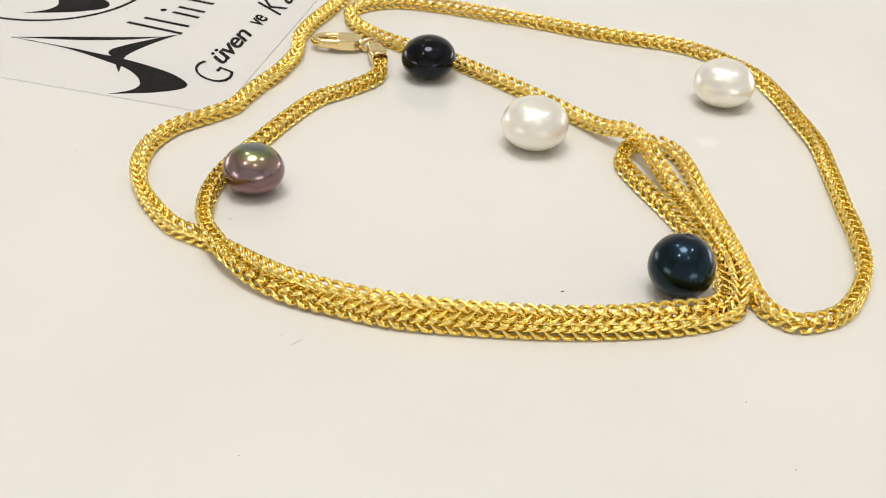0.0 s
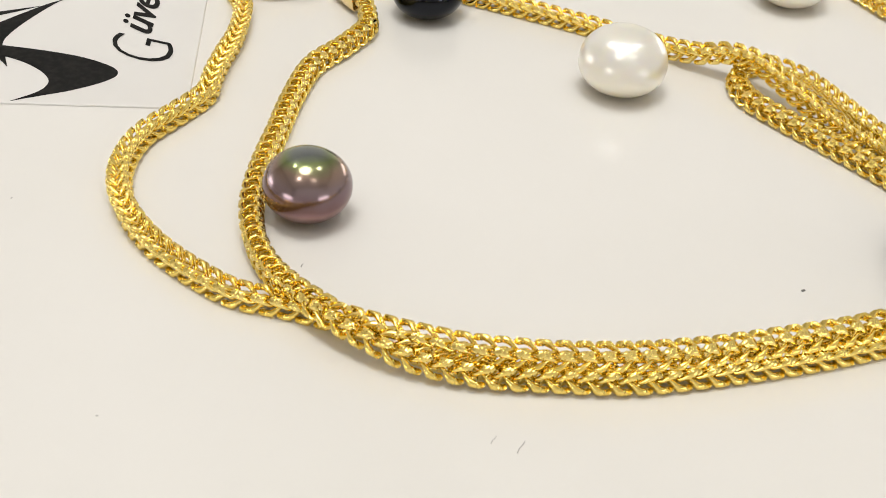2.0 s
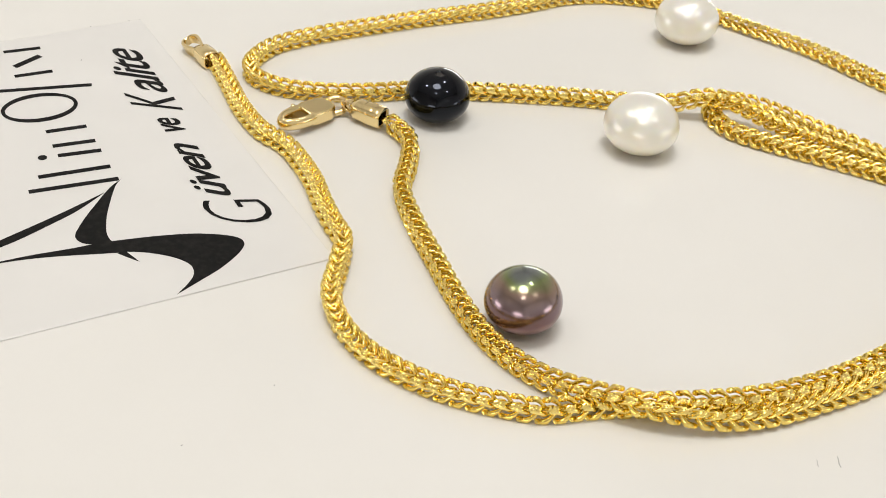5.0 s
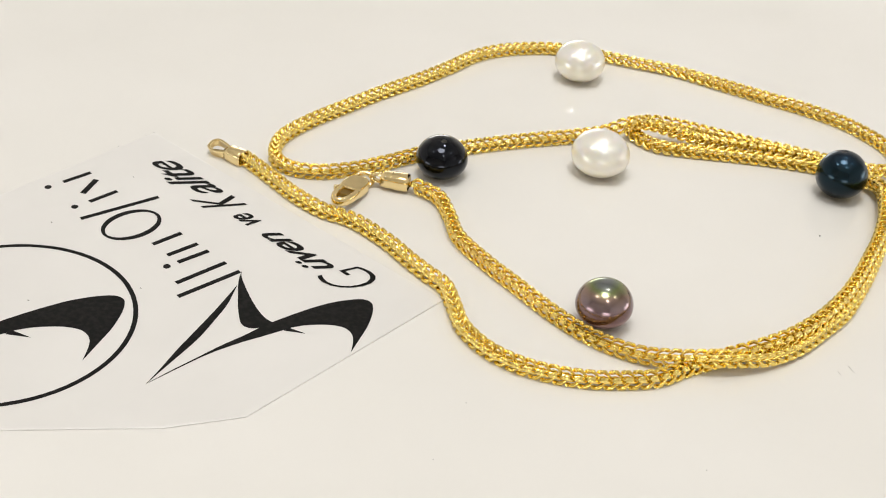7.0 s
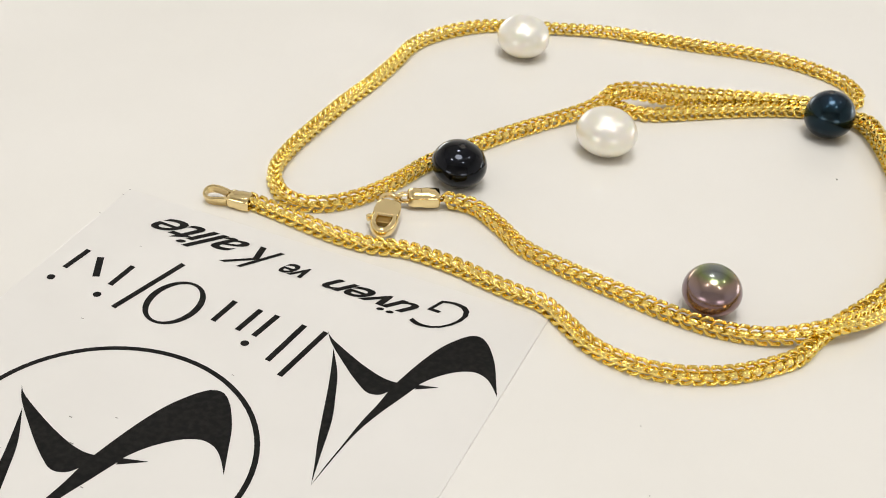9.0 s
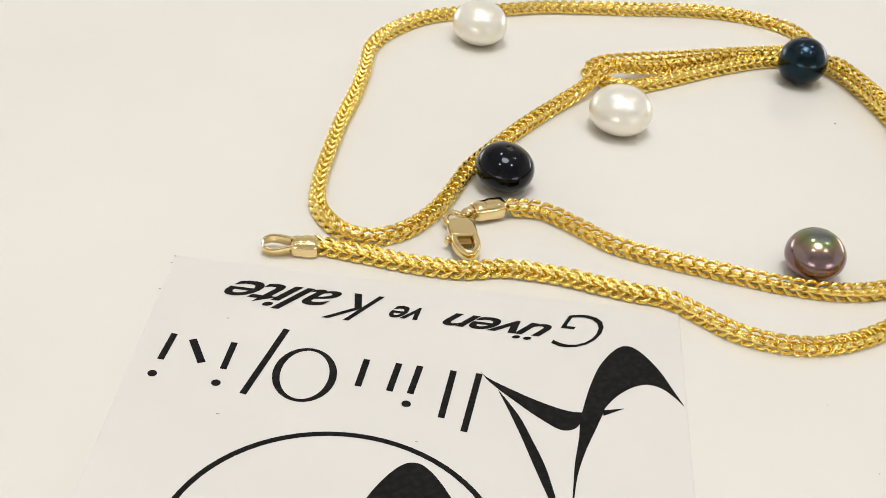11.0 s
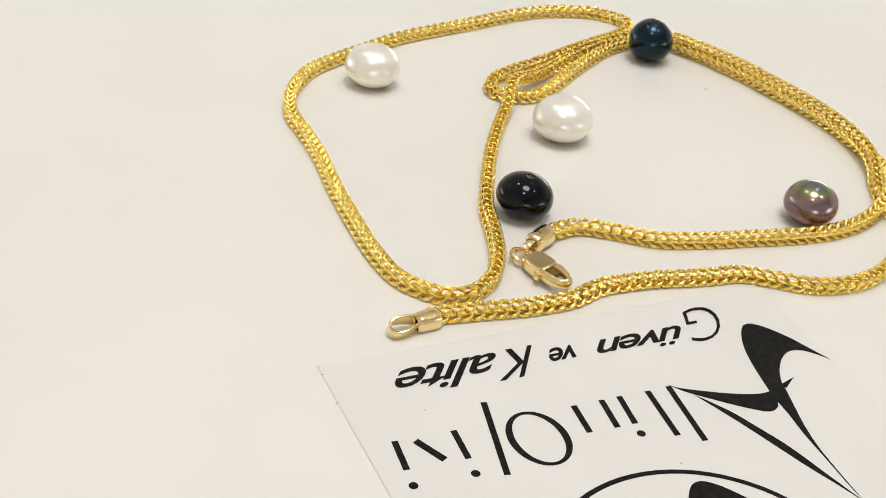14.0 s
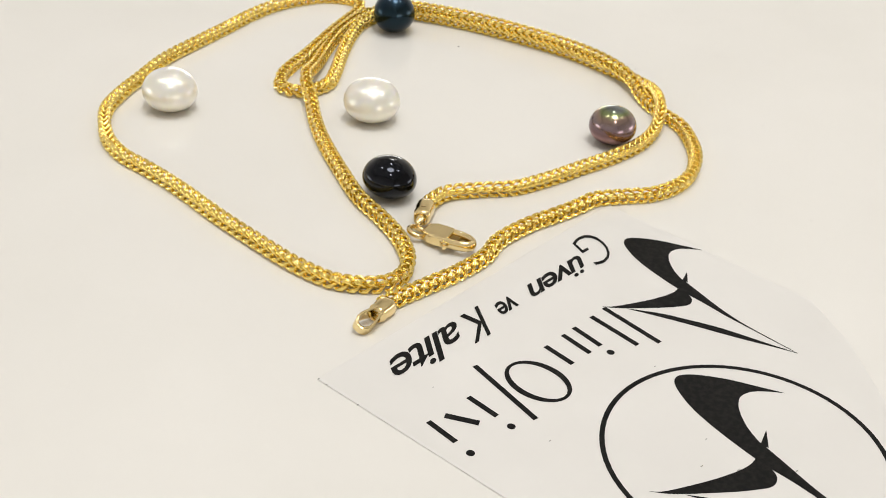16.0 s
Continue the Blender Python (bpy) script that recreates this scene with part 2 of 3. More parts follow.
def ring_bm(cx, cy, rx, ry, w, high=None, steps=72):
    bm = bmesh.new()
    loops = []
    for z in (THICK + 0.00001, THICK + 0.00004):
        for grow, tall in ((0, 0), (w, high or w)):
            loops.append([bm.verts.new(((cx + (rx - grow) * math.cos(a)) * U, (cy + (ry - tall) * math.sin(a)) * U, z)) for a in [2 * math.pi * k / steps for k in range(steps)]])
    o0, i0, o1, i1 = loops
    for k in range(steps):
        j = (k + 1) % steps
        bm.faces.new((o1[k], o1[j], i1[j], i1[k]))
        bm.faces.new((o0[k], o0[j], o1[j], o1[k]))
        bm.faces.new((i0[j], i0[k], i1[k], i1[j]))
    return bm


OUTLINE = [(-31, -21.3), (52.2, -20), (51.2, 36), (46, 66), (24, 78), (11, 74), (-8, 54.4), (-24.4, 36.2), (-31.1, 25.2)]
part("film", slab(flat(OUTLINE), 0.00002, THICK, 0.00012), film_white, card, smooth=False)
# swoosh mark: a rounded blade with a hollow, a pointed wing and two slender legs; each run is one smooth edge
EDGES = [
    [(-15.3, 5.9), (-15.9, 2.5), (-16.8, -1.6), (-18.0, -5.5), (-19.7, -8.8), (-21.2, -10.6), (-22.6, -11.0), (-23.8, -10.4), (-25.3, -8.8), (-27.3, -5.7), (-28.9, -2.2), (-30.6, 1.6)],
    [(-30.6, 1.6), (-28.8, -0.6), (-27.2, -1.9), (-25.3, -2.3), (-23.5, -1.6), (-21.8, -0.2), (-20.0, 2.0), (-18.7, 4.4), (-18.4, 5.6)],
    [(-18.4, 5.6), (-17.4, 9.0), (-15.7, 14.8), (-14.6, 21.0), (-14.0, 31.8)],
    [(-14.0, 31.8), (-14.0, 27.7), (-14.2, 22.4), (-14.4, 16.7), (-14.9, 11.6), (-15.0, 8.5)],
    [(-15.0, 8.5), (-14.3, 9.6), (-13.1, 10.2), (-11.9, 10.1), (-10.5, 9.3), (-8.0, 7.5), (-5.0, 5.0), (-2.8, 3.1), (-1.2, 1.5), (0.1, -0.3)],
    [(0.1, -0.3), (-1.6, 1.2), (-7.3, 4.0), (-11.3, 5.5), (-13.7, 6.0), (-15.3, 5.9)],
]
LEG = [
    [(-2.7, 3.2), (-6.0, 8.2), (-8.1, 12.8), (-10.4, 18.5), (-12.3, 25.6), (-14.0, 31.8)],
    [(-14.0, 31.8), (-12.5, 27.9), (-10.6, 23.4), (-8.5, 17.8), (-6.7, 12.9), (-4.8, 8.1), (-2.7, 3.2)],
]
SPIKE = [(-18.3, 4.9), (-21.5, 3.9), (-18.5, 6.0)]


def shaped(runs):
    """One closed outline of several smooth runs that meet in sharp corners."""
    return [tuple(p) for run in runs for p in spline(run, 4)[:-1]]


def second(points):
    """The larger mark inside the ring."""
    return [(34.6 + 1.2 * x, 33.9 + 1.2 * y) for x, y in points]


print_part("swoosh_mark", [shaped(EDGES), shaped(LEG), SPIKE], "black swoosh mark")
print_part("ringed_mark", [second(shaped(EDGES)), second(shaped(LEG)), second(SPIKE)], "black swoosh mark")
part("ring", ring_bm(16.5, 39.5, 23.1, 23.1, 0.85), ink, card, "thin black printed ring", smooth=False)
# the brand word as plain bars, dots and one oval
BARS = [((1.6, 13.2), (0.3, 0.1), 1.0), ((5.1, 10.9), (4.2, 0.2), 1.0), ((10.1, 6.6), (9.3, 0.1), 1.0), ((13.2, 6.6), (12.5, 0.1), 1.0), ((17.9, 6.4), (17.4, 0.1), 1.0), ((34.0, 11.2), (30.6, -4.6), 1.0), ((38.0, 6.4), (37.7, 0.1), 1.0), ((41.4, 5.6), (44.0, 0.6), 1.2), ((47.5, 6.0), (47.0, -0.2), 1.0)]
for a, b, w in BARS:
    print_part("print_bar", [stroke(a, b, w, w)])
for x, y in ((10.4, 8.9), (38.3, 9.6), (47.8, 9.3)):
    print_part("print_dot", [[(x + 0.7 * math.cos(a), y + 0.7 * math.sin(a)) for a in [k * math.pi / 8 for k in range(16)]]])
part("print_oval", ring_bm(26.0, 5.3, 4.75, 6.1, 1.15, 0.6), ink, card, smooth=False)


def lettering(text, x0, x1, y0, y1, shear, bold):
    """A word of slanted print, drawn out to the given box."""
    cu = bpy.data.curves.new("lettering", "FONT")
    cu.body, cu.size, cu.shear, cu.offset = text, 1.0, shear, bold
    cu.resolution_u, cu.space_character = 4, 0.9
    src = new("lettering", cu)
    bpy.context.view_layer.update()
    me = bpy.data.meshes.new_from_object(src.evaluated_get(bpy.context.evaluated_depsgraph_get()))
    bpy.data.objects.remove(src)
    xs, ys = [v.co.x for v in me.vertices], [v.co.y for v in me.vertices]
    wide, high = max(xs) - min(xs), max(ys) - min(ys)
    for v in me.vertices:
        v.co = ((x0 + (v.co.x - min(xs)) / wide * (x1 - x0)) * U, (y0 + (v.co.y - min(ys)) / high * (y1 - y0)) * U, THICK + 0.00004)
    me.materials.clear()
    me.materials.append(ink)
    ob = new("lettering", me)
    ob.parent = card
    ob["label"] = "black slanted lettering"
    return ob


lettering("G", -18.6, -10.3, -17.7, -8.8, 0.45, -0.018)
lettering("üven", -10.3, 7.0, -14.0, -9.4, 0.6, 0.016)
lettering("ve", 10.6, 15.6, -14.1, -10.8, 0.6, 0.016)
lettering("K", 16.8, 26.0, -15.8, -8.6, 0.85, 0.004)
lettering("alite", 23.7, 42.2, -15.7, -9.3, 0.6, 0.010)


for x, y, long_mm in ((20.5, 40.5, 0.5), (24.0, 36.0, 0.35), (18.0, 33.0, 0.3), (29.0, 46.0, 0.4), (8.0, 16.5, 0.25), (36.5, 16.0, 0.3), (14.0, 47.0, 0.35), (40.0, -5.5, 0.2), (52.1, -19.8, 0.22), (52.2, -17.8, 0.18), (52.2, -10.7, 0.22)):
    flake = [(x * U + long_mm * MM * (k / 5 - 0.5), y * U + 0.2 * long_mm * MM * math.sin(2.3 * k + x), THICK + 0.00002) for k in range(6)]
    part("speck", sweep(flake, 0.05 * MM, 5, flat=0.3), dust_and_shade, card, "grey speck of dirt on the film")


# ---- pearls ----
def pearl(x, y, wide, high, mat, label, hole=True, tilt=(0, 0, 0), seed=0, full=0.96):
    """A drilled button pearl; wide and high in plan units."""
    a, c = wide / 2 * U, high / 2 * U
    drill = 0.00042
    prof = [(0.0, -0.88 * c)]
    for k in range(1, 40):
        th = math.pi * k / 40
        r = a * math.sin(th) ** full
        z = -c * math.cos(th)
        z *= 0.88 if z < 0 else 1.0
        if z > 0 and hole and r < drill * 1.35:
            break
        prof.append((r, z))
    if hole:
        z = prof[-1][1]
        prof += [(drill * 1.1, z + 0.00001), (drill * 0.95, z - 0.00008), (drill * 0.9, z - 0.0012), (0, z - 0.0012)]
    else:
        prof.append((0.0, c))
    rnd = random.Random(seed)
    p1, p2 = rnd.uniform(0, 6.28), rnd.uniform(0, 6.28)
    bm = lathe(prof, 64, lambda an, z: 1 + 0.010 * math.sin(2 * an + p1) + 0.006 * math.sin(3 * an + p2 + z * 600))
    ob = new("pearl", mesh_of("pearl", bm, mat))
    m = pose(0, 0, 0, *tilt)
    low = min((m @ v.co).z for v in ob.data.vertices)
    px, py, _ = plan(x, y)
    ob.matrix_world = Matrix.Translation((px, py, -low)) @ m
    if hole:
        # shade down the drilled hole, painted by a dark grey lining
        part("hole_lining", lathe([(drill * 0.86, z), (drill * 0.86, z - 0.0011), (0, z - 0.0011)], 20), dust_and_shade, ob, "dark lining painting the drilled hole's shade")
    return tagged(ob, label, "pearl", "loose pearls")


pearl(61.1, 6.2, 11.0, 8.9, black_nacre, "glossy black drilled button pearl beside the gold chain", tilt=(6, -4, 0), seed=1)
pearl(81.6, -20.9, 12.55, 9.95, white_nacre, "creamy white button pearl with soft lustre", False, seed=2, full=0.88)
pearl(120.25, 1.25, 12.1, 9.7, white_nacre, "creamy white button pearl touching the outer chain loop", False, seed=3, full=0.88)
pearl(32.6, -43.0, 10.5, 9.15, bronze_nacre, "bronze purple pearl with painted green sheen", False, seed=4)
pearl(102.8, -67.1, 10.6, 10.9, blue_nacre, "dark peacock blue drilled pearl in the chain's bend", tilt=(-8, 6, 0), seed=5)

# ---- the necklace ----
# its line, from the clasp end to the end tag: x, y, height of the middle, in plan units
LINE_CLASP = [(51.5, 7.7, 1.7), (50.7, 1.2, 1.5), (45.9, -4.3, 1.32), (40.2, -9.5, 1.32), (35.7, -17.8, 1.32), (32.1, -26.2, 1.32), (28.8, -33.9, 1.32), (26.4, -41.2, 1.32), (25.5, -47.6, 1.32), (25.9, -53.8, 1.6), (27.4, -59.6, 2.5), (30.0, -64.8, 3.1), (33.2, -69.0, 2.8)]
LINE_FRONT = [(37.4, -72.6, 1.95), (43.3, -75.7, 1.5), (50.7, -78, 1.36), (58.8, -80, 1.33), (67.4, -80.6, 1.33), (76, -80.7, 1.32), (84.2, -80.4, 1.32), (93.4, -79.4, 1.32), (102.1, -77.6, 1.32), (107.9, -75.3, 1.32), (111.4, -72, 1.32), (112.4, -66.7, 1.32)]
LINE_KNOT = [(112.2, -59.6, 1.32), (110.5, -51.3, 1.32), (108.3, -43.6, 1.32), (105.8, -36.5, 1.6), (103.4, -30, 2.8), (101.3, -24.4, 4.1), (98.6, -20.5, 4), (94.8, -16.6, 2.4), (90.1, -10.9, 1.5), (84.3, -4.7, 1.32), (78.4, 0.8, 1.32), (71.7, 6.6, 1.32), (64.5, 12.4, 1.32), (56.3, 17, 1.32), (50.3, 21, 1.32)]
LINE_LOOP = [(45.4, 26, 1.32), (43.2, 31.1, 1.32), (43.9, 35.4, 1.32), (47, 38.5, 1.32), (53.1, 40.7, 1.32), (61.9, 39.9, 1.32), (72.3, 37.3, 1.32), (83.3, 34.2, 1.32), (94.6, 30.4, 1.32), (104.6, 27.8, 1.32), (113.7, 25.8, 1.32), (121.5, 21.1, 1.32), (128.7, 12.7, 1.32), (131.8, 4.2, 1.32), (133.9, -6.2, 1.32), (135.8, -16.8, 1.32), (135.7, -28.6, 1.32)]
LINE_OUTER = [(135.4, -40.4, 1.32), (135.4, -49.5, 1.32), (134.2, -59.3, 1.32), (130.7, -67.7, 1.32), (126.5, -73, 1.32), (120.6, -75.4, 1.32), (116.8, -73.5, 1.32), (114.8, -69, 1.32), (114.1, -62.9, 1.32), (113.1, -54.4, 1.32), (111.8, -46.8, 1.32), (110.5, -38.2, 1.32), (109.6, -30.2, 1.32), (108.2, -24.2, 1.32), (105.2, -20.4, 1.32), (101.3, -20.4, 1.32), (98.4, -23.8, 1.32), (97.7, -28.7, 1.32)]
LINE_BACK = [(99.9, -35, 1.32), (103, -42, 1.32), (105.8, -48.7, 1.32), (108.4, -56, 1.32), (110, -62.7, 1.32), (109.6, -68.9, 1.32), (108, -73.1, 2.4), (105.2, -75.7, 3.3), (101.6, -76.9, 3.6), (93, -78.9, 3.6), (84.1, -80, 3.6), (75.9, -80.1, 3.6), (67.2, -80, 3.6), (59.1, -79.2, 3.6), (51, -77.4, 3.6), (43.8, -74.5, 3.3), (38.6, -70.9, 2.7), (35, -67.3, 1.8)]
LINE_TAG = [(31.6, -64.2, 1.3), (26.9, -61, 1.32), (21.9, -58.1, 1.32), (18.6, -54.3, 1.32), (15, -48.6, 1.32), (12.7, -42.6, 1.32), (11.7, -36.4, 1.32), (12.5, -30.1, 1.32), (15.5, -23.9, 1.32), (20.5, -19.1, 1.32), (24.6, -14.9, 1.32), (26.3, -10.2, 1.32), (28.4, -5, 1.32), (30.8, 0.2, 1.32), (32.7, 6, 1.32), (33.8, 11.5, 1.32), (33.4, 17.7, 1.32), (35.1, 25.5, 1.32), (38, 33.3, 1.32), (40.5, 40.1, 1.32), (41.4, 43.3, 1.32)]
LINE = [plan(*p) for run in (LINE_CLASP, LINE_FRONT, LINE_KNOT, LINE_LOOP, LINE_OUTER, LINE_BACK, LINE_TAG) for p in run]

PITCH, SIDE, WIRE, BROAD = 1.57 * MM, 2.08 * MM, 0.26 * MM, 0.30 * MM


def link_mesh(flip):
    """One bent oval link: a fat lobe at each of the two upper corners of the square section, arms that meet in a V on the top face, and arms that run back down both side faces and through the inside. Flipped, it makes the lower corners. The lobes are cut to flat facets."""
    sides = 12
    half = SIDE / 2
    a, deep = half - 0.24 * MM, -0.90 * MM
    # along, across, up, breadth, thickness
    top = [(0.22 * deep, 0.97 * a, a + 0.03 * MM, 1.3, 1.15), (0.62 * deep, 0.80 * a, a, 0.92, 1.0), (1.08 * deep, 0.42 * a, a - 0.18 * MM, 0.54, 0.8), (1.42 * deep, 0.0, a - 0.40 * MM, 0.48, 0.72)]
    side = [(0.24 * deep, a + 0.03 * MM, 0.95 * a, 1.38, 1.15), (0.66 * deep, a, 0.74 * a, 1.05, 1.05), (1.10 * deep, a - 0.12 * MM, 0.36 * a, 0.7, 0.9), (1.48 * deep, a - 0.34 * MM, 0.0, 0.62, 0.8)]
    inside = [(1.70 * deep, 0.32 * a, -0.05 * a, 0.6, 0.75)]
    right = [(-0.06 * deep, a - 0.10 * MM, a - 0.10 * MM, 1.4, 1.2)] + side + inside
    way = [(x, -y, z, b, g) for x, y, z, b, g in right[::-1] + top[:3]] + top[::-1] + right
    loop = spline(way, 2, True)
    ring = len(loop)
    turn = -1 if flip else 1
    pts = [Vector((p[0] - deep / 2, p[1] * turn, p[2] * turn)) for p in loop]
    bm = bmesh.new()
    rings = []
    for k, p in enumerate(pts):
        t = (pts[(k + 1) % ring] - pts[k - 1]).normalized()
        wide = (Vector((1, 0, 0)) - t * t.x).normalized()
        thin = t.cross(wide)
        row = []
        for j in range(sides):
            an = 2 * math.pi * (j + 0.5) / sides
            v = p + wide * (BROAD * loop[k][3] * math.cos(an)) + thin * (WIRE * loop[k][4] * math.sin(an))
            y, z = (max(-half, min(half, v[i])) for i in (1, 2))
            over = abs(y) + abs(z) - 1.72 * half
            if over > 0:
                y, z = y - math.copysign(over / 2, y), z - math.copysign(over / 2, z)
            row.append(bm.verts.new((v.x, y, z)))
        rings.append(row)
    for k in range(ring):
        m, n = rings[k], rings[(k + 1) % ring]
        for j in range(sides):
            bm.faces.new((m[j], m[(j + 1) % sides], n[(j + 1) % sides], n[j]))
    bmesh.ops.recalc_face_normals(bm, faces=bm.faces[:])
    me = mesh_of("link", bm, gold, True)
    me.set_sharp_from_angle(angle=radians(36))
    return me


def frames_along(line, step):
    """Poses every step along the smoothed line: x along it, z up."""
    pts = np.array(spline(line, 16))
    run = np.concatenate([[0], np.cumsum(np.linalg.norm(np.diff(pts, axis=0), axis=1))])
    at = np.arange(step, run[-1] - step / 2, step)
    pos = np.stack([np.interp(at, run, pts[:, i]) for i in range(3)], 1)
    soft = np.stack([np.interp(at + 0.4 * MM, run, pts[:, i]) - np.interp(at - 0.4 * MM, run, pts[:, i]) for i in range(3)], 1)
    out = []
    for k, (p, d) in enumerate(zip(pos, soft)):
        x = Vector(d).normalized()
        y = Vector((0, 0, 1)).cross(x).normalized()
        z = x.cross(y)
        m = Matrix((x, y, z)).transposed().to_4x4()
        roll = 0.20 * math.sin(at[k] * 55) + 0.12 * math.sin(at[k] * 131 + 1)
        m = Matrix.Translation(p) @ m @ Matrix.Rotation(roll, 4, "X")
        out.append(m)
    return out


necklace = thing("necklace", "yellow gold square woven chain necklace, open and loosely looped", "necklace", pose(*plan(60, -10)))
NOTCH = necklace.matrix_world.inverted()
links = [link_mesh(False), link_mesh(True)]
poses = frames_along(LINE, PITCH / 2)
# the links of the stretch round the crossing are single parts, the rest is one piece
near = Vector(plan(34, -62))
order = sorted(range(len(poses)), key=lambda k: (poses[k].translation - near).length)
single = set(order[:300])
verts, faces = [], []
for k, m in enumerate(poses):
    me = links[k % 2]
    if k in single:
        ob = new("link", me)
        ob.parent = necklace
        ob.matrix_local = NOTCH @ m
    else:
        base = len(verts)
        mm = NOTCH @ m
        verts += [tuple(mm @ v.co) for v in me.vertices]
        faces += [tuple(base + i for i in f.vertices) for f in me.polygons]
rest = bpy.data.meshes.new("woven_chain")
rest.from_pydata(verts, [], faces)
rest.materials.append(gold)
rest.polygons.foreach_set("use_smooth", [True] * len(rest.polygons))
rest.set_sharp_from_angle(angle=radians(36))
ob = new("woven_chain", rest)
ob.parent = necklace
ob["kind"] = "stuff"


def frame_between(a, b):
    a, b = Vector(a), Vector(b)
    x = (b - a).normalized()
    y = Vector((0, 0, 1)).cross(x).normalized()
    return NOTCH @ Matrix.Translation(a) @ Matrix((x, y, x.cross(y))).transposed().to_4x4()


def sleeve(length, wide, high, wall=0.18 * MM):
    """A folded square cap that holds the chain's end, open at both ends."""
    bm = bmesh.new()
    loops = []
    rows = [(0.0, 0.94), (0.12, 1.0), (0.45, 1.02), (0.62, 0.93), (0.8, 0.98), (1.0, 0.8)]
    for inset in (0.0, wall):
        for s, g in rows if not inset else rows[::-1]:
            ring = []
            for k in range(16):
                an = 2 * math.pi * (k + 0.5) / 16
                c, sn = math.cos(an), math.sin(an)
                q = max(abs(c), abs(sn)) ** 0.75
                ring.append(bm.verts.new((s * length, (wide / 2 * g - inset) * c / q, (high / 2 * g - inset) * sn / q)))
            loops.append(ring)
    for a, b in zip(loops, loops[1:] + loops[:1]):
        for k in range(16):
            bm.faces.new((a[k], a[(k + 1) % 16], b[(k + 1) % 16], b[k]))
    bmesh.ops.recalc_face_normals(bm, faces=bm.faces[:])
    return bm


def band(path, highs, thick):
    """A flat strap along a path in its own x-y plane; highs: how tall it stands at each point."""
    bm = bmesh.new()
    rings = []
    for k, (x, y) in enumerate(path):
        (x0, y0), (x1, y1) = path[max(k - 1, 0)], path[min(k + 1, len(path) - 1)]
        d = math.hypot(x1 - x0, y1 - y0)
        nx, ny, h, e = -(y1 - y0) / d * thick / 2, (x1 - x0) / d * thick / 2, highs[k] / 2, 0.06 * MM
        rings.append([bm.verts.new((x + sx * nx, y + sx * ny, z)) for sx, z in ((-1, -h + e), (-0.4, -h), (0.4, -h), (1, -h + e), (1, h - e), (0.4, h), (-0.4, h), (-1, h - e))])
    for a, b in zip(rings, rings[1:]):
        for k in range(8):
            bm.faces.new((a[k], a[(k + 1) % 8], b[(k + 1) % 8], b[k]))
    bm.faces.new(rings[0])
    bm.faces.new(rings[-1])
    bmesh.ops.recalc_face_normals(bm, faces=bm.faces[:])
    return bm


# end tag: a sleeve that runs out into a flat loop
TAG0, TAG1 = plan(40.2, 41.6, 1.5), plan(41.1, 50.6, 1.4)
at = frame_between(TAG0, TAG1)
tag_len = (Vector(TAG1) - Vector(TAG0)).length
end_tag = part("end_tag", sleeve(3.3 * MM, 2.5 * MM, 2.35 * MM), pale_gold, necklace, "polished pale gold end tag with an oval loop", at=at)
bend, highs = [], []
for s in range(33):
    u = s / 16 - 1
    side = 1.05 * MM * math.copysign(min(1.0, 2.2 * abs(u)) ** 0.6 * (1 - 0.6 * max(0.0, (abs(u) - 0.6) / 0.4) ** 1.5), u)
    bend.append((tag_len - (tag_len - 2.6 * MM) * abs(u) ** 1.9, side))
    highs.append((1.2 + 1.0 * abs(u) ** 1.1) * MM)
part("tag_loop", band(bend, highs, 0.36 * MM), pale_gold, end_tag, smooth=False, at=pose(0, 0, 0, -24, 0, 0))

# clasp end: sleeve, ring and lobster clasp
CAP0, CAP1 = plan(51.2, 8.2, 1.9), plan(48.8, 16.0, 2.1)
at = frame_between(CAP0, CAP1)
cap_len = (Vector(CAP1) - Vector(CAP0)).length
cap = part("crimp_cap", sleeve(cap_len * 0.72, 2.6 * MM, 2.5 * MM), pale_gold, necklace, "polished pale gold crimp cap", at=at)
for k in range(5):
    x = (1.25 + 0.34 * k) * MM
    part("engraved_bar", box(x - 0.05 * MM, (-0.45 + 0.12 * (k % 2)) * MM, 1.14 * MM, x + 0.05 * MM, (0.42 - 0.15 * (k % 3)) * MM, 1.19 * MM), engraving_shade_gold, cap, smooth=False)
eye = [(cap_len * 0.72 + 0.35 * MM + 1.05 * MM * math.cos(a), 0, 0.62 * MM * math.sin(a)) for a in [2 * math.pi * k / 28 for k in range(28)]]
part("cap_loop", sweep(eye, 0.58 * MM, 8, closed=True, flat=0.33), pale_gold, cap)
rx, ry, rz = plan(48.3, 17.1, 1.2)
circle = [(1.3 * MM * math.cos(a), 1.3 * MM * math.sin(a), 0) for a in [2 * math.pi * k / 28 for k in range(28)]]
part("jump_ring", sweep(circle, 0.40 * MM, 10, closed=True), pale_gold, necklace, "round jump ring", at=NOTCH @ Matrix.Translation((rx, ry, rz)) @ pose(0, 0, 0, 12, -14, 0))

L0, L1 = plan(46.8, 16.7, 1.9), plan(35.8, 16.3, 2.0)
at = frame_between(L0, L1)
long = (Vector(L1) - Vector(L0)).length
HIGH = 1.5 * MM
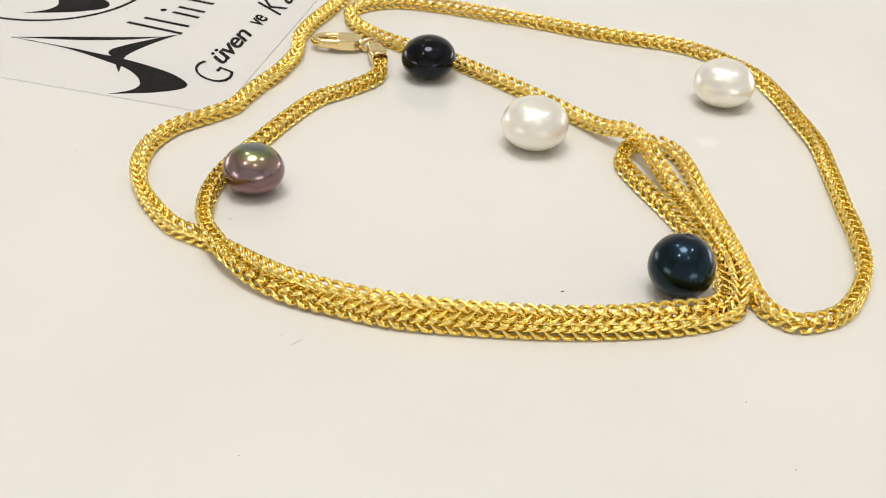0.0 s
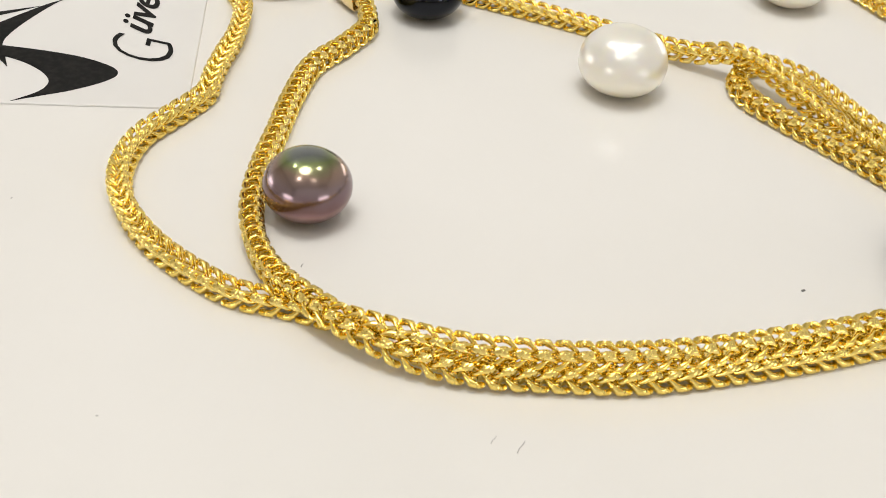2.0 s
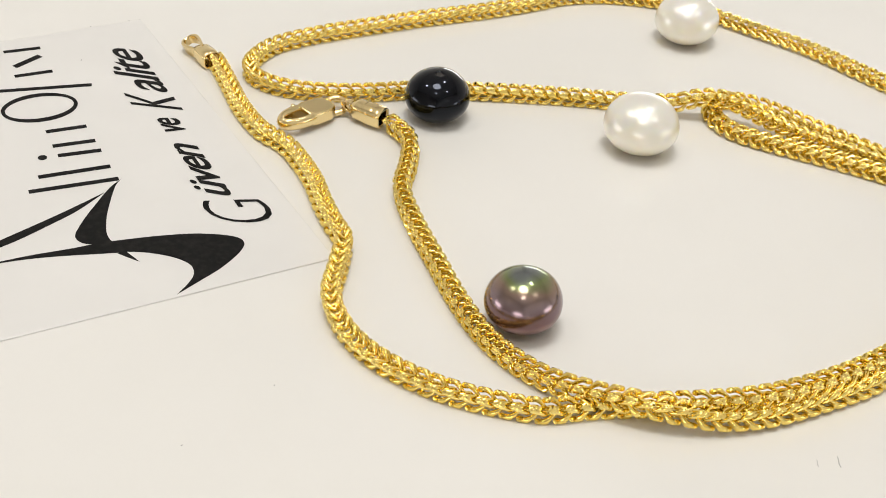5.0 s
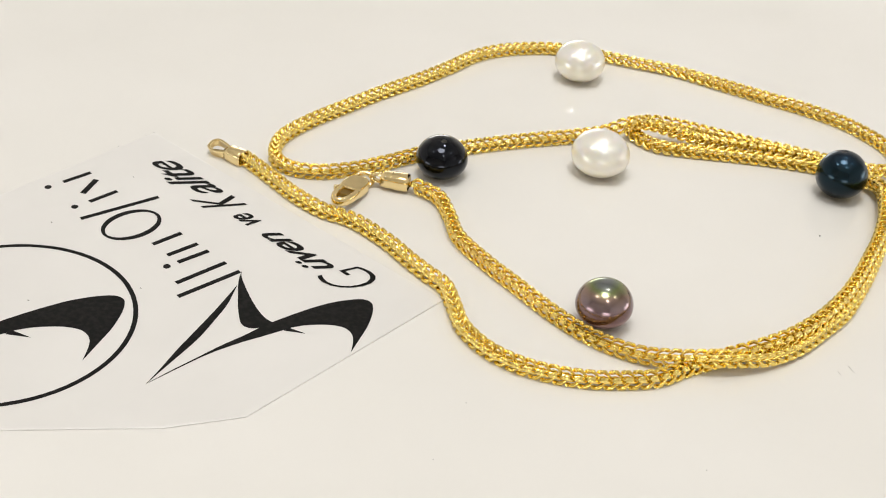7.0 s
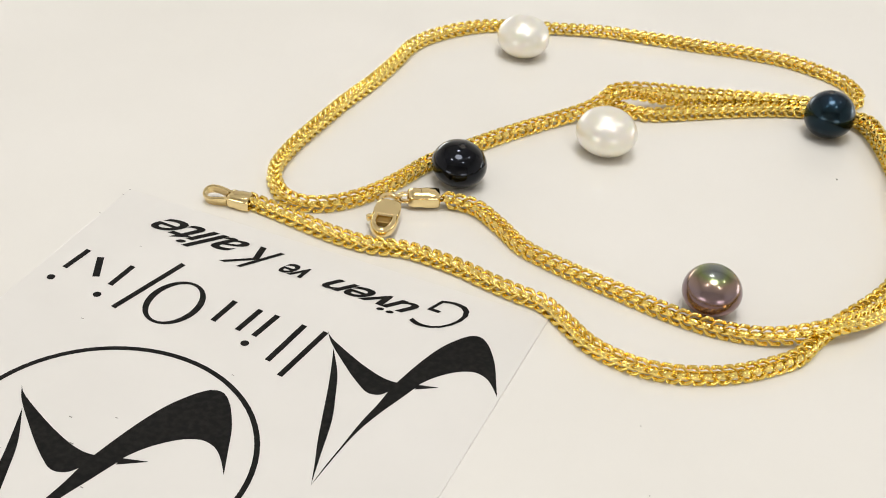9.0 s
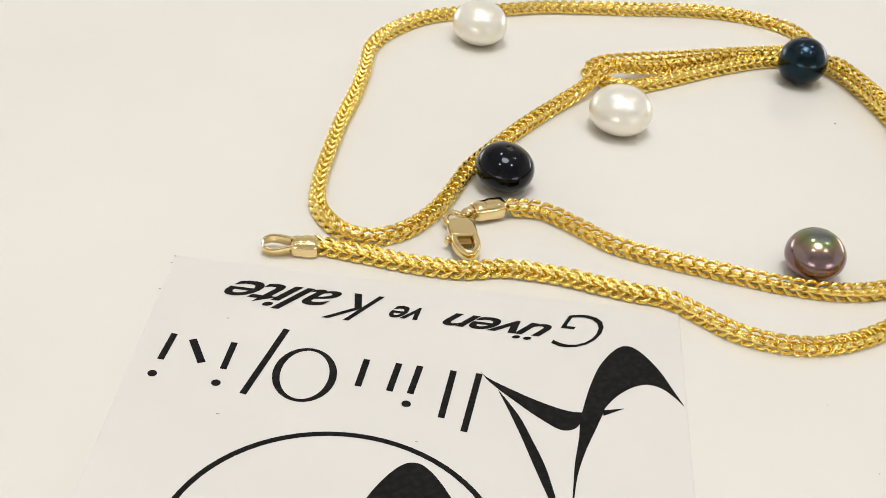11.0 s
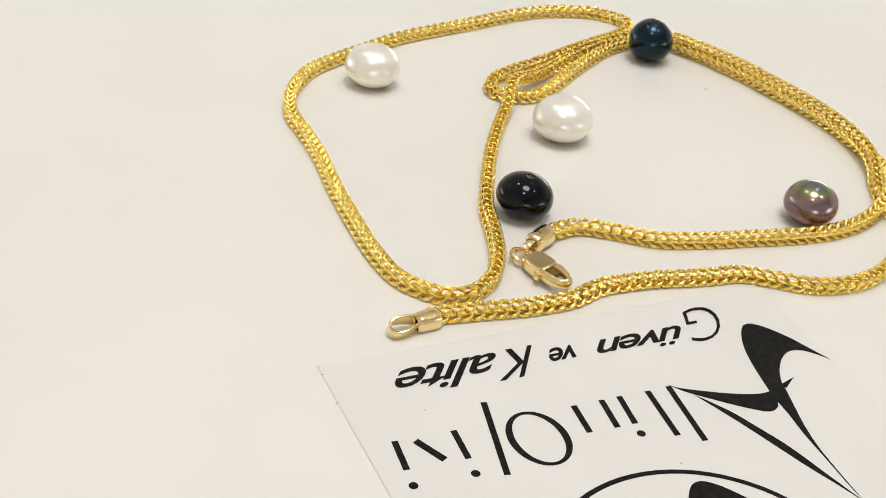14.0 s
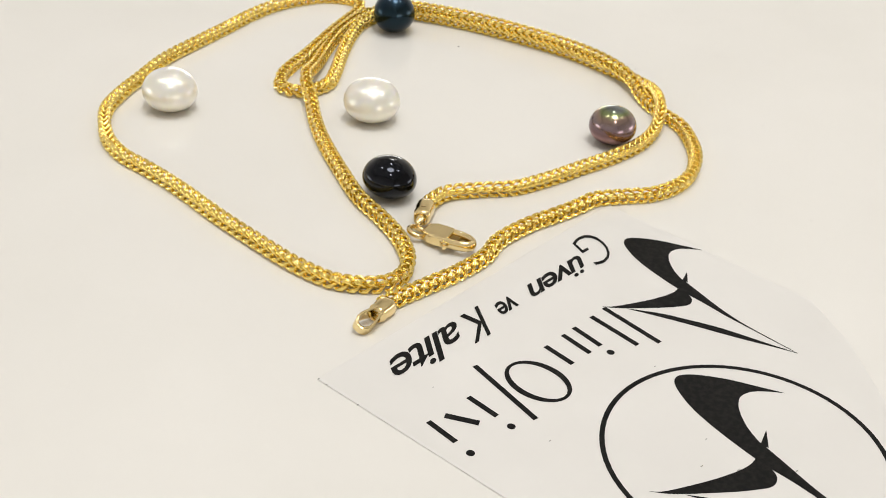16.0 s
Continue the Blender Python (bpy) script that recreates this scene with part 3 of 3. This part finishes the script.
# clasp plate: rounded body with the hook's opening
body_out = [(0.0, -0.09), (0.04, -0.16), (0.14, -0.215), (0.30, -0.225), (0.43, -0.22), (0.48, -0.20), (0.49, -0.10), (0.49, 0.10), (0.48, 0.20), (0.43, 0.22), (0.30, 0.225), (0.14, 0.215), (0.04, 0.16), (0.0, 0.09)]
plate = [(x * long, y * long) for x, y in body_out]
clasp = part("lobster_clasp", slab(plate, -HIGH / 2, HIGH / 2, 0.28 * MM), pale_gold, necklace, "polished pale gold lobster clasp, closed", at=at, smooth=False)
hook = [((0.56 + 0.35 * math.cos(a)) * long, 0.168 * math.sin(a) * long, -0.05 * MM) for a in [math.pi * (k / 32 * 1.62 - 0.81) for k in range(33)]]
part("hook", sweep(hook, 0.064 * long, 12, flat=1.5), pale_gold, clasp)
# added dark block: the opening holds only shade here
part("shade_block", box(0.46 * long, -0.15 * long, -0.62 * MM, 0.64 * long, 0.10 * long, 0.18 * MM, 0.12 * MM), engraving_shade_gold, clasp, "dark block standing in for shade inside the clasp", smooth=False)
lever = [(0.52 * long, 0.145 * long, 0.0), (0.62 * long, 0.15 * long, 0), (0.72 * long, 0.145 * long, 0), (0.80 * long, 0.11 * long, 0)]
part("lever", sweep([tuple(p) for p in spline(lever, 5)], 0.27 * MM, 8, flat=1.8), pale_gold, clasp)
knob = [(0.40 * long, -0.17 * long, -0.1 * MM), (0.46 * long, -0.23 * long, -0.1 * MM), (0.52 * long, -0.30 * long, -0.1 * MM)]
part("thumb_lever", sweep([tuple(p) for p in spline(knob, 5)], 0.42 * MM, 10, flat=1.4, taper=[1.2, 1.15, 1.05, 0.95, 0.9, 0.85, 0.85, 0.95, 1.0, 0.95, 0.6]), pale_gold, clasp)


# ---- specks on the stand ----
def lint(x, y, long_mm, wide_mm, turn, mat=dust_and_shade):
    pts = [(long_mm * MM * (k / 6 - 0.5), 0.04 * long_mm * MM * math.sin(k * 0.9), 0.00002) for k in range(7)]
    ob = new("lint", mesh_of("lint", sweep(pts, wide_mm * MM / 2, 5, flat=0.4), mat))
    ob.matrix_world = Matrix.Translation(plan(x, y)) @ pose(0, 0, 0.00001, 0, 0, turn)
    return tagged(ob, "tiny grey speck of lint on the white stand", "speck", "specks")


for spot in ((84.6, -68.6, 0.35, 0.25, 20), (30, -52.8, 0.5, 0.07, 60), (44.8, -85.4, 1.4, 0.09, 50, faint_dust), (42.5, -83.9, 0.9, 0.07, 48, faint_dust), (40.2, -110.2, 0.22, 0.16, 10, faint_dust), (113.5, -107.1, 0.2, 0.16, 80, faint_dust), (109.2, -93.5, 0.2, 0.14, 30, faint_dust), (6.2, -72.5, 0.18, 0.14, 0, faint_dust), (-0.6, -33.2, 0.18, 0.14, 50, faint_dust), (-15.3, -35.3, 0.18, 0.14, 20, faint_dust)):
    lint(*spot)
